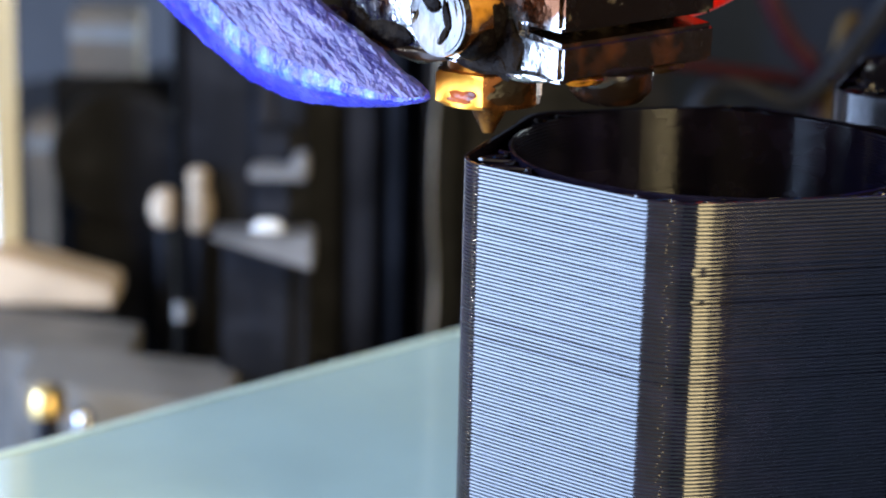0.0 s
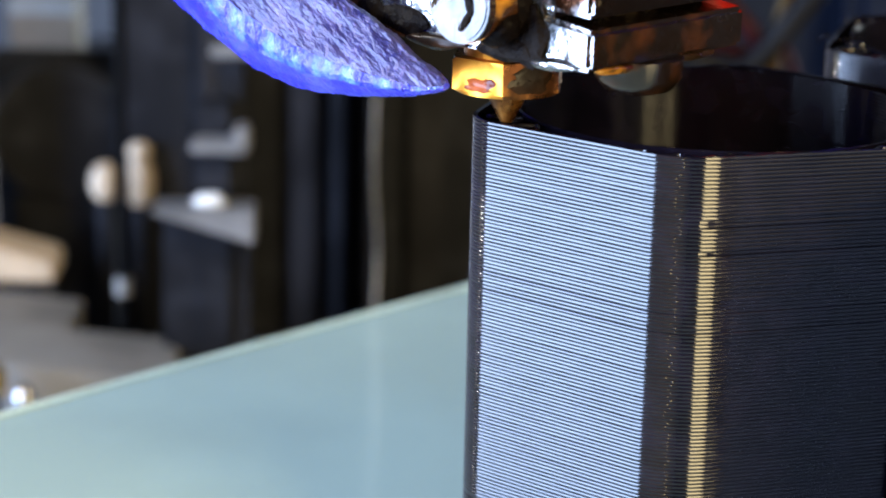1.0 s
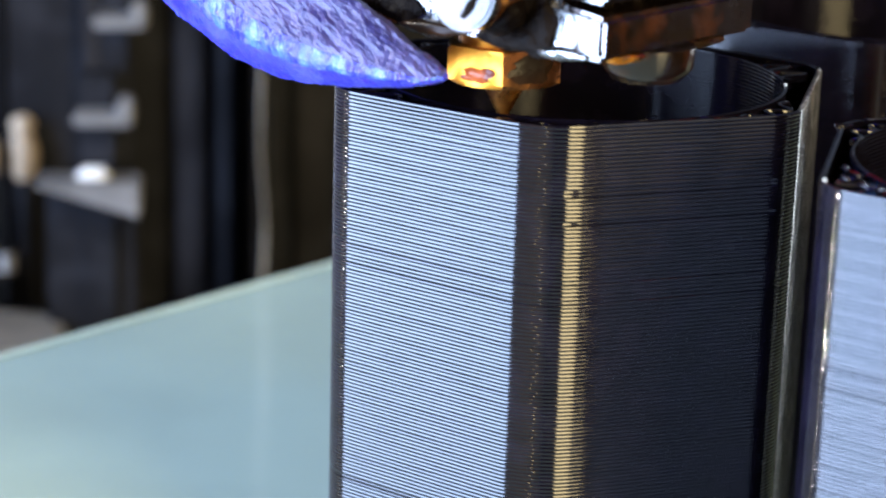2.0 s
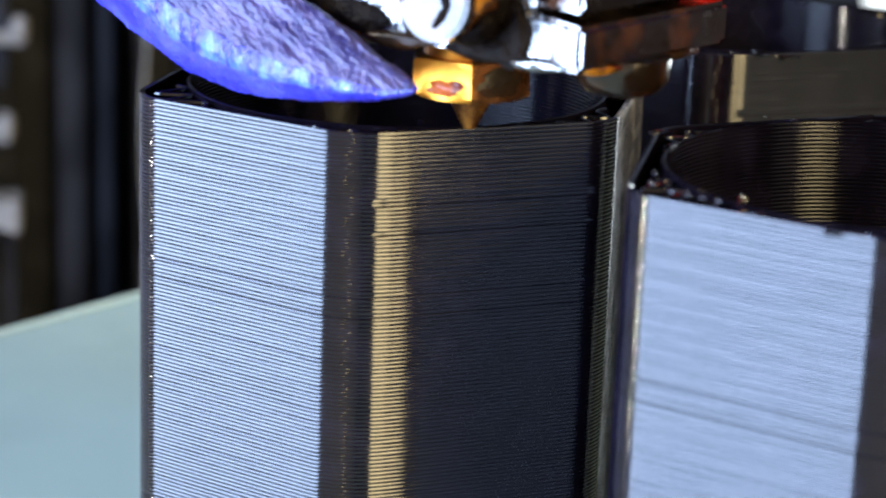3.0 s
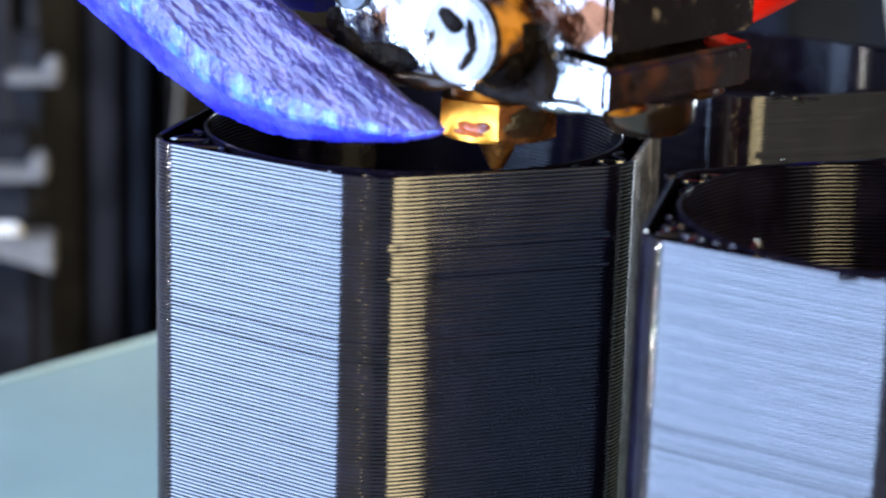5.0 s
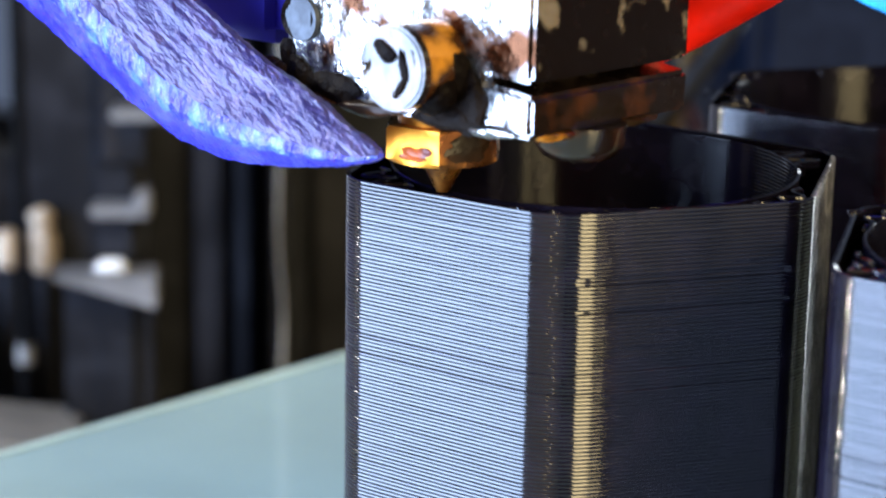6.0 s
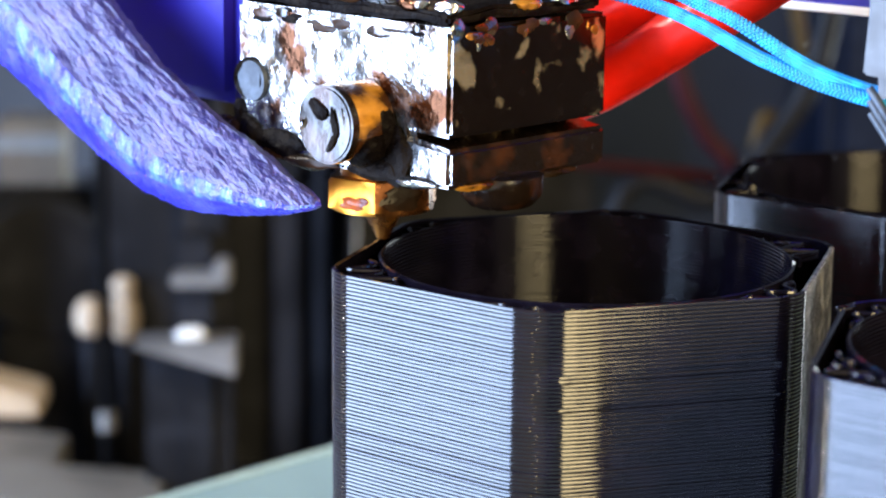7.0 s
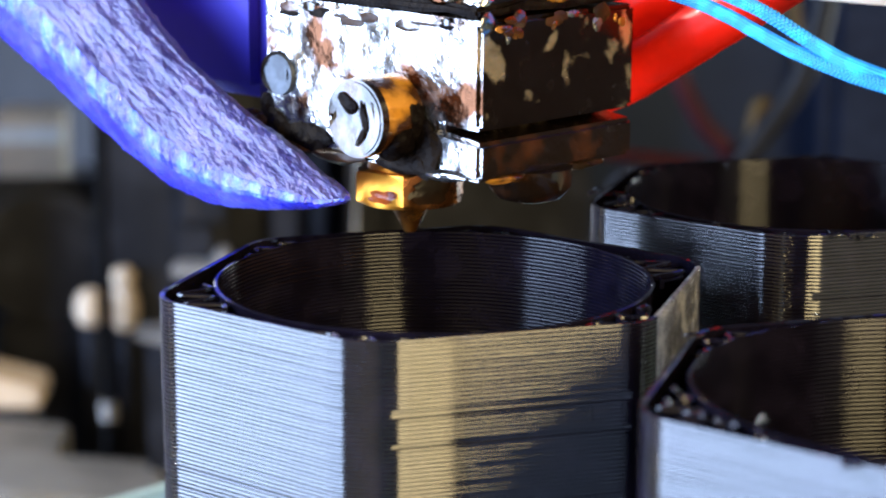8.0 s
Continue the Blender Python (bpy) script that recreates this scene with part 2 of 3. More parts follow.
wall_with_hole("wall_east", RY1 - RY0, RZ0, RZ1, (780, 1690, -420, 1640), 150, pose(RX1 * MM, RY0 * MM, 0, 0, 0, 90), WALL_DARK)
wall_with_hole("wall_north", RX1 - RX0 + 300, RZ0, RZ1, (1400, 2270, -550, 50), 150, pose((RX1 + 150) * MM, RY1 * MM, 0, 0, 0, 180), WALL)
wall_with_hole("wall_west", RY1 - RY0, RZ0, RZ1, (0, 0, RZ0, RZ0), 150, pose(RX0 * MM, RY1 * MM, 0, 0, 0, -90), WALL_PALE)

glow = bpy.data.materials.new("bright_sky_backdrop")
glow.use_nodes = True
gn = glow.node_tree
em = gn.nodes.new("ShaderNodeEmission")
em.inputs[0].default_value, em.inputs[1].default_value = (0.95, 1.0, 0.99, 1), 1.6
gn.links.new(em.outputs[0], gn.nodes["Material Output"].inputs[0])
tagged(part("backdrop", box(-1100, 600, 1600, 1604, -1100, 1300, 0), glow, smooth=False), "plain bright sky outside the balcony window", "sky", kind="structure")
table = thing("table", "black table top carrying the printer", "table", (-60, 240, -850))
part("tabletop", box(-420, 560, -380, 190, 724, 750, 3), TABLE, table)
for sx, sy in ((-390, -350), (530, -350), (-390, 160), (530, 160)):
    part("leg", box(sx - 20, sx + 20, sy - 20, sy + 20, 0, 724, 2), BLACK_METAL, table)

# ---- the bed ----
BED_Z = -42.0
bed = thing("print_bed", "pale green glass plate of a printer bed, lightly scratched", "printer bed", (0, 0, BED_Z))
part("glass_plate", box(-63, 160, -95, 125, -4, 0, 0.4), GLASS_BED, bed, "pale sage green glass")
part("glass_edge", box(-64.6, -63.02, -95, 125, -3.9, -0.05, 0.3), GLASS_EDGE, bed, "paler ground edge of the glass")
part("heater_plate", box(-60, 157, -92, 122, -8, -4.02, 0.4), BLACK_METAL, bed)

# ---- the printed hexagonal vases ----
BORE, LAYER, RISE = 13.78, 0.26, 42.0
ROUND = (3.6, 5.2, 3.6, 3.6, 3.6, 3.6)
# the six flats: the way each one faces, and its distance from the axis
FLATS = [(275, 15.2), (331, 14.4), (27, 15.7), (95, 15.2), (151, 14.65), (207, 15.2)]


def corner_centre(k):
    """The axis of the rounding between flat k - 1 and flat k."""
    (a0, d0), (a1, d1) = FLATS[k - 1], FLATS[k]
    p, q = radians(a0), radians(a1)
    det = math.cos(p) * math.sin(q) - math.sin(p) * math.cos(q)
    d0, d1 = d0 - ROUND[k], d1 - ROUND[k]
    return (d0 * math.sin(q) - d1 * math.sin(p)) / det, (d1 * math.cos(p) - d0 * math.cos(q)) / det


ALONG = (24, 72, 10, 10, 10, 10)


def hexagon_ring(shrink, arc=13):
    """A rounded hexagon, its wall moved in by shrink: points and outward directions, anticlockwise."""
    pts = []
    for k in range(6):
        cx, cy = corner_centre(k)
        ex, ey = corner_centre((k + 1) % 6)
        a0, a1 = FLATS[k - 1][0], FLATS[k][0]
        turn = (a1 - a0) % 360
        rad, rad_end = ROUND[k] - shrink, ROUND[(k + 1) % 6] - shrink
        for i in range(arc):
            n = radians(a0 + turn * i / (arc - 1))
            pts.append((cx + math.cos(n) * rad, cy + math.sin(n) * rad, math.cos(n), math.sin(n)))
        n = radians(a1)
        # points along the flat, so that the layers can waver
        for i in range(1, ALONG[k]):
            f = i / ALONG[k]
            r = rad + (rad_end - rad) * f
            pts.append((cx + (ex - cx) * f + math.cos(n) * r, cy + (ey - cy) * f + math.sin(n) * r, math.cos(n), math.sin(n)))
    return pts


# Ring columns of the third flat, which gets a paler, rougher plastic.
PALE_BAND_FIRST = 3 * 13 + ALONG[0] + ALONG[1] - 2 - 3
PALE_BAND = (6 * 12 + sum(ALONG), PALE_BAND_FIRST, PALE_BAND_FIRST + ALONG[2] + 4)


def circle_ring(rad, n=96, sign=1):
    return [(math.cos(2 * math.pi * k / n) * rad, math.sin(2 * math.pi * k / n) * rad, sign * math.cos(2 * math.pi * k / n), sign * math.sin(2 * math.pi * k / n))
            for k in range(n)]


def layered_shell(face, back, layers, seed, depth=0.038):
    """A thin wall: the seen side is a stack of rounded beads, the other side is plain, with a round bead on top."""
    rng = random.Random(seed)
    n = len(face)
    verts, faces = [], []
    rows = []
    prof = ((0.0, -1.0), (0.1, -0.62), (0.26, -0.22), (0.5, 0.0), (0.74, -0.22), (0.9, -0.62))
    for i in range(layers):
        wob, flaw = rng.uniform(-0.0015, 0.0015), rng.random() < 0.02
        z = RISE - (layers - i) * LAYER
        for f, off in prof:
            o = off * depth + wob - (0.02 if flaw else 0)
            gap = 0.09 if layers - i in (17, 18, 25) and seed == 3 else 0
            row = []
            for x, y, nx, ny in face:
                d = o + 0.0035 * noise.noise((x * 0.35, y * 0.35 + seed, i * 0.9))
                if nx > 0.8 and ny < -0.4:
                    # fine upright ripples from the shaking of the printer, in patches
                    along = 0.485 * x + 0.875 * y
                    d += 0.0038 * math.sin(17 * along + 2 * noise.noise((along * 0.5, i * 0.04, seed))) * (0.5 + noise.noise((along * 0.3, i * 0.06, 3 + seed))) - gap
                row.append((x + nx * d, y + ny * d, z + f * LAYER))
            rows.append(row)
    rows.append([(x - nx * 0.05, y - ny * 0.05, RISE - 0.03) for x, y, nx, ny in face])
    rows.append([(x - nx * 0.14, y - ny * 0.14, RISE + 0.03 * noise.noise((x * 0.8, y * 0.8, seed))) for x, y, nx, ny in face])
    rows.append([(x * 0.5 + u * 0.5, y * 0.5 + v * 0.5, RISE + 0.02 + 0.06 * noise.noise((x * 0.9, y * 0.9, 7 + seed))) for (x, y, a, b), (u, v, c, d) in zip(face, back)])
    rows.append([(x, y, RISE - 0.06) for x, y, nx, ny in back])
    rows.append([(x, y, RISE - layers * LAYER) for x, y, nx, ny in back])
    for row in rows:
        verts += row
    for r in range(len(rows) - 1):
        for k in range(n):
            faces.append((r * n + k, r * n + (k + 1) % n, (r + 1) * n + (k + 1) % n, (r + 1) * n + k))
    return verts, faces


def raw_part(name, verts, faces, mat, parent, label="", pale_band=None):
    me = bpy.data.meshes.new(name)
    me.from_pydata((np.array(verts) * MM).tolist(), [], faces)
    me.materials.append(mat)
    if pale_band:
        ring, first, last = pale_band
        me.materials.append(PLA_PALE_ROUGH)
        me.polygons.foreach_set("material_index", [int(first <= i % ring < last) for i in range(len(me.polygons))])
    me.polygons.foreach_set("use_smooth", [True] * len(me.polygons))
    me.set_sharp_from_angle(angle=radians(50))
    ob = new(name, me)
    ob.parent = parent
    return tagged(ob, label)


def build_vase(at, label):
    v = thing("hexagonal_vase", label, "printed vase", at, group="printed vases on the bed")
    layers = int(RISE / LAYER)
    raw_part("outer_wall", *layered_shell(hexagon_ring(0), hexagon_ring(0.33), layers, 3), PLA, v, "", PALE_BAND)
    raw_part("inner_wall", *layered_shell(circle_ring(BORE, sign=-1), circle_ring(BORE + 0.25, sign=-1), layers, 8, 0.045), PLA_DIM_BORE, v)
    for k in range(6):
        bm = bmesh.new()
        cx, cy = corner_centre(k)
        a, reach = math.atan2(cy, cx), math.hypot(cx, cy) + ROUND[k]
        pts = []
        for i in range(7):
            w = a + radians(-13 + 26 * i / 6)
            rr = BORE + 0.5 if i % 2 else BORE + 0.5 + (reach - BORE - 1.0) * max(0.1, 1 - abs(i - 3) / 3.4)
            pts.append((math.cos(w) * rr, math.sin(w) * rr, RISE - 0.35))
        tube(spline(pts + [(x, y, z - 0.32) for x, y, z in pts[::-1]], 4), 0.2, 8, bm)
        part("corner_infill", bm, PLA, v)
    rng = random.Random(5)
    for k, w in ((1, 4),):
        bm = bmesh.new()
        cx, cy = corner_centre(k)
        n = math.atan2(cy, cx) + radians(w)
        for i in range(layers):
            g = bmesh.ops.create_icosphere(bm, subdivisions=1, radius=rng.uniform(0.05, 0.10))["verts"]
            n2 = n + radians(rng.uniform(-3, 3))
            bmesh.ops.scale(bm, vec=(1, 1, 0.8), verts=g)
            bmesh.ops.translate(bm, verts=g, vec=(cx + math.cos(n2) * ROUND[k], cy + math.sin(n2) * ROUND[k],
                                                  RISE - (i + 0.5) * LAYER))
        tagged(part("layer_seam", bm, PLA, v), kind="stuff")
    part("base", tube([(0, 0, 0.0), (0, 0, 0.9)], 13.9, 48), PLA, v)
    return v


VASE_AT = (13.8, 8.0, BED_Z)
BESIDE, BEHIND = (36.6, 2.0), (0.8, 40.2)
vase = build_vase(VASE_AT, "glossy black printed hexagonal vase under the nozzle")
vase_b = copy_thing(vase, pose(*[a * MM for a in (VASE_AT[0] + BESIDE[0], VASE_AT[1] + BESIDE[1], BED_Z)]))
vase_c = copy_thing(vase, pose(*[a * MM for a in (VASE_AT[0] + BEHIND[0], VASE_AT[1] + BEHIND[1], BED_Z)]))
tagged(vase_b, "glossy black printed hexagonal vase beside the one being printed")
tagged(vase_c, "glossy black printed hexagonal vase with a stringy rim behind")


def rim_strings(parent, seed, count):
    rng = random.Random(seed)
    for i in range(count):
        a = radians(rng.uniform(150, 330))
        rr = rng.uniform(14.0, 16.0)
        p = [Vector((math.cos(a) * rr, math.sin(a) * rr, RISE - 0.1))]
        for k in range(3):
            p.append(p[-1] + Vector((rng.uniform(-0.7, 0.7), rng.uniform(-0.7, 0.7), rng.uniform(-0.05, 0.16))))
        p.append(p[-1] + Vector((0.2, 0.1, -0.3)))
        part("plastic_string", tube(spline(p, 4), rng.uniform(0.05, 0.12), 6), PLA, parent)


rim_strings(vase_c, 2, 16)
rim_strings(vase_b, 5, 6)
# Small glossy lumps added to catch glints where the rim shows highlights.
for k, (da, rr, w) in enumerate(((-4, 15.9, 0.4), (2.5, 15.7, 0.36), (6.5, 15.3, 0.42), (10, 15.0, 0.32), (-12, 15.0, 0.32), (14, 14.75, 0.28))):
    cx, cy = corner_centre(0)
    a = math.atan2(cy, cx) + radians(da)
    bm = bmesh.new()
    g = bmesh.ops.create_icosphere(bm, subdivisions=2, radius=1)["verts"]
    roughen(bm, 0.25, 1.3, k)
    bmesh.ops.scale(bm, vec=(w, w * 0.45, 0.22), verts=g)
    bmesh.ops.rotate(bm, matrix=Matrix.Rotation(a + math.pi / 2, 3, "Z"), verts=g)
    bmesh.ops.translate(bm, vec=(math.cos(a) * rr, math.sin(a) * rr, RISE + 0.02), verts=g)
    part("rim_glint_lump", bm, PLA, vase_b)
VASES = [(vase, VASE_AT), (vase_b, (VASE_AT[0] + BESIDE[0], VASE_AT[1] + BESIDE[1], BED_Z)), (vase_c, (VASE_AT[0] + BEHIND[0], VASE_AT[1] + BEHIND[1], BED_Z))]

# ---- the print head ----
head = thing("hot_end", "printer hot end with brass nozzle, stained heater block and blue duct", "print head")


def build_nozzle():
    bm = bmesh.new()
    turn = radians(8)
    rings = []
    for z, rr, hexed in ((0.0, 0.2, 0), (0.0, 0.42, 0), (2.1, 1.5, 0), (2.16, 1.7, 0), (2.2, 3.5, 1), (2.5, 4.04, 1), (4.4, 4.04, 1), (4.6, 3.85, 1), (4.65, 3.0, 0), (6.0, 2.9, 0)):
        ring = []
        for k in range(36):
            a = 2 * math.pi * k / 36 + turn + radians(30)
            q = rr
            if hexed:
                w = (math.degrees(a - turn) % 60) - 30
                q = min(rr, 3.5 / math.cos(radians(w)))
            ring.append(bm.verts.new((math.cos(a) * q, math.sin(a) * q, z)))
        rings.append(ring)
    for a, b in zip(rings, rings[1:]):
        for k in range(36):
            bm.faces.new((a[k], a[(k + 1) % 36], b[(k + 1) % 36], b[k]))
    bm.faces.new(rings[0][::-1])
    bm.faces.new(rings[-1])
    bm.normal_update()
    # Side towards the window bright, the rest and the tip painted in shade brown.
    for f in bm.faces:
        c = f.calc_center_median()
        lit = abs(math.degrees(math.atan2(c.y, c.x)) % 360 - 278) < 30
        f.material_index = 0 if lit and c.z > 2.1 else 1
    nz = part("nozzle", bm, [BRASS, BRASS_SHADED_BURNT], head, "orange brass hexagonal nozzle")
    return nz


nozzle = build_nozzle()
# The third, a wide film, also paints shade on the 338 degree facet.
for cx, cz, sx, sz, tn, col in ((0.25, 2.95, 1.15, 0.4, 278, RESIN), (0.95, 3.25, 0.5, 0.3, 278, RESIN), (0.0, 3.4, 1.5, 0.8, 338, CHAR)):
    bm = bmesh.new()
    g = bmesh.ops.create_icosphere(bm, subdivisions=3, radius=1)["verts"]
    roughen(bm, 0.5, 1.6, cx)
    bmesh.ops.scale(bm, vec=(0.1, sx, sz), verts=g)
    bmesh.ops.translate(bm, vec=(3.5, cx if tn == 278 else -cx, cz), verts=g)
    bmesh.ops.rotate(bm, matrix=Matrix.Rotation(radians(tn), 3, "Z"), verts=g)
    part("residue", bm, col, nozzle)


def build_block():
    bm = bmesh.new()
    # profile in x, z with the clamp slot that runs from the side to the cartridge
    prof = [(-8.9, 5.9), (11.7, 5.7), (11.75, 8.25), (8.2, 8.75), (8.2, 9.15), (11.7, 9.0), (11.75, 16.1), (-8.9, 16.3)]
    a = [bm.verts.new((x, -5.5, z)) for x, z in prof]
    b = [bm.verts.new((x, 10.0, z)) for x, z in prof]
    n = len(prof)
    for k in range(n):
        bm.faces.new((a[k], a[(k + 1) % n], b[(k + 1) % n], b[k]))
    bm.faces.new(a[::-1])
    bm.faces.new(b)
    bmesh.ops.recalc_face_normals(bm, faces=bm.faces)
    bmesh.ops.bevel(bm, geom=bm.edges[:], offset=0.3, segments=2, affect="EDGES")
    bmesh.ops.triangulate(bm, faces=[f for f in bm.faces if len(f.verts) > 4])
    # The +x, top and bottom faces get char colour with shade painted in.
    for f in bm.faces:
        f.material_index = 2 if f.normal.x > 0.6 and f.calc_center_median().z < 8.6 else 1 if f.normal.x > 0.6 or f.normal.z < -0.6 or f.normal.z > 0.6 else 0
    return part("heater_block", bm, [BLOCK, CHAR_SHADED_FACE, CHAR_LOW], head, "heat-stained aluminium heater block")


block = build_block()
CX, CZ = 4.1, 9.5
cart = part("heater_cartridge", tube([(CX, -8.7, CZ), (CX, -9.0, CZ), (CX, -8.8, CZ), (CX, -8.4, CZ), (CX, -5.0, CZ)], [1.9, 2.2, 2.5, 2.55, 2.65], 36), AMBER, head, "amber-stained cartridge with a bright steel end")
bm = tube([(CX, -8.45, CZ), (CX, -8.8, CZ), (CX, -9.0, CZ), (CX, -9.15, CZ), (CX, -9.1, CZ), (CX, -8.5, CZ)], [0.2, 1.0, 1.5, 1.9, 2.25, 2.4], 48)
roughen(bm, 0.3, 0.9, 2.0)
part("cartridge_cap", bm, CAP, cart, "dented bright steel end with dark swirls")
# Dark ring drawn as an outline of the steel end.
part("cap_ring", tube([(CX, -9.0, CZ), (CX, -9.25, CZ), (CX, -9.15, CZ), (CX, -8.6, CZ)], [2.15, 2.4, 2.6, 2.65], 40, caps=False), CHAR_LOW, cart)
# Flat dark lumps added for the dark wedge and swirl on the end.
for dx, dz, w, h, turn in ((-0.6, 0.95, 0.95, 0.5, 25), (0.95, 0.2, 0.95, 0.25, 75), (0.75, -1.05, 0.7, 0.22, 120)):
    bm = bmesh.new()
    g = bmesh.ops.create_icosphere(bm, subdivisions=3, radius=1)["verts"]
    roughen(bm, 0.5, 1.2, dx * 5)
    bmesh.ops.scale(bm, vec=(w, 0.12, h), verts=g)
    bmesh.ops.rotate(bm, matrix=Matrix.Rotation(radians(turn), 3, "Y"), verts=g)
    bmesh.ops.translate(bm, vec=(CX + dx, -9.32, CZ + dz), verts=g)
    part("dark_wedge", bm, SOOT, cart, "flat dark lump on the steel end")
part("grub_screw", tube([(-7.2, -5.35, 10.9), (-7.2, -5.75, 10.9), (-7.2, -5.8, 10.9), (-7.2, -5.2, 10.9)], [0.9, 1.15, 1.4, 1.5], 24), GRUB, head, "dull grub screw with a dark socket")
part("screw_pocket", tube([(-7.25, -5.3, 11.0), (-7.25, -5.66, 11.0), (-7.2, -5.5, 11.0)], [1.6, 1.55, 1.1], 24), SOOT, head, "dark pocket round the grub screw")
part("screw_head", tube([(10.1, 1.2, 3.5), (10.1, 1.2, 3.75), (10.1, 1.2, 4.5), (10.1, 1.2, 5.8)], [1.4, 2.2, 2.8, 2.9], 28), CHAR_LOW, head, "charred clamp screw head")
part("heat_break", tube([(0, 2, 16.2), (0, 2, 22)], 3.0, 24), STEEL, head)
bm = box(-8.7, 11.3, -5.2, 9.8, 16.3, 17.1, 0.25)
bmesh.ops.subdivide_edges(bm, edges=bm.edges[:], cuts=6, use_grid_fill=True)
roughen(bm, 0.35, 0.45)
part("top_crust", bm, SOOT, head, "charred residue on top of the block")


rng = random.Random(11)
for k in range(9):
    q = Vector((rng.uniform(-8, 11), -5.2 if k % 2 else rng.uniform(-5, 9), 17.0))
    pts = [q]
    for i in range(4):
        pts.append(pts[-1] + Vector((rng.uniform(-0.9, 0.9), rng.uniform(-0.7, 0.3), rng.uniform(-0.2, 0.9))))
    part("hair", tube(spline(pts, 4), 0.045, 5), SOOT, head)


def lump(name, at, size, mat, label="", seed=0.0):
    bm = bmesh.new()
    g = bmesh.ops.create_icosphere(bm, subdivisions=3, radius=1)["verts"]
    roughen(bm, 0.35, 1.1, seed)
    bmesh.ops.scale(bm, vec=size, verts=g)
    bmesh.ops.translate(bm, vec=at, verts=g)
    return part(name, bm, mat, head, label)


for k, (at, size, mat) in enumerate((((10.4, -4.2, 17.2), (1.0, 0.8, 0.5), STEEL), ((7.6, -4.6, 17.3), (1.4, 0.6, 0.5), BLOCK), ((11.0, 2.5, 17.1), (0.6, 1.3, 0.5), AMBER),
                                     ((11.2, 6.0, 17.2), (0.6, 1.2, 0.5), STEEL), ((1.0, -4.6, 17.3), (2.0, 0.6, 0.5), CHAR), ((-5.0, -4.7, 17.3), (1.8, 0.6, 0.6), CHAR))):
    lump("residue_lump", at, size, mat, "", k * 1.7)
for k, (at, size, mat) in enumerate((((11.3, -2.5, 5.6), (0.7, 1.6, 0.35), AMBER), ((11.4, 5.2, 5.6), (0.6, 2.0, 0.3), CHAR), ((11.0, 3.2, 4.6), (0.9, 0.5, 0.5), STEEL), ((-9.0, -5.4, 7.4), (0.9, 0.5, 0.6), CHAR),
                                     ((-10.2, -5.4, 7.9), (1.0, 0.3, 0.25), CHAR), ((-6.5, -5.6, 6.0), (2.2, 0.5, 0.5), CHAR), ((-1.5, -5.6, 5.9), (2.6, 0.5, 0.5), CHAR), ((8.8, -5.6, 5.9), (2.0, 0.4, 0.4), BLOCK),
                                     ((0.4, -5.6, 7.2), (1.4, 0.35, 1.2), CHAR))):
    lump("residue_drip", at, size, mat, "", 9 + k * 1.3)
# dark patches under the cartridge, soot over the lower corner, burnt flakes along the upper edge
for k, (at, size) in enumerate((((6.7, -5.6, 7.5), (1.9, 0.4, 1.9)), ((5.0, -5.7, 6.3), (2.6, 0.4, 0.8)), ((-7.6, -5.55, 7.0), (1.5, 0.3, 1.5)), ((-4.3, -5.55, 6.7), (2.3, 0.3, 1.0)),
                                ((-8.6, -5.5, 8.6), (0.7, 0.3, 1.0)), ((0.6, -5.55, 8.6), (0.8, 0.25, 1.3)))):
    lump("dark_patch", at, size, SOOT, "", 30 + k * 2.1)
lump("dark_patch", (CX + 1.1, -6.8, CZ - 1.5), (1.75, 1.5, 1.35), SOOT, "", 44.0)
lump("dark_patch", (CX + 2.2, -6.0, CZ - 0.3), (0.75, 0.7, 1.3), SOOT, "", 46.0)
rng = random.Random(21)
for k in range(16):
    y = rng.uniform(-5.2, 9.7)
    lump("burnt_flake", (11.72, y, 16.1 - rng.uniform(0.1, 1.2)), (0.1, rng.uniform(0.15, 0.8), rng.uniform(0.12, 0.75)), (AMBER, BRASS_SHADED_BURNT, CHAR, BLOCK)[k % 4], "", 50 + k)
for k in range(12):
    lump("burnt_flake", (rng.uniform(-7.5, 11), -5.52, 16.0 - rng.uniform(0, 0.9)), (rng.uniform(0.3, 1.3), 0.07, rng.uniform(0.1, 0.4)), (CHAR, SOOT, CHAR_LOW)[k % 3], "", 70 + k)


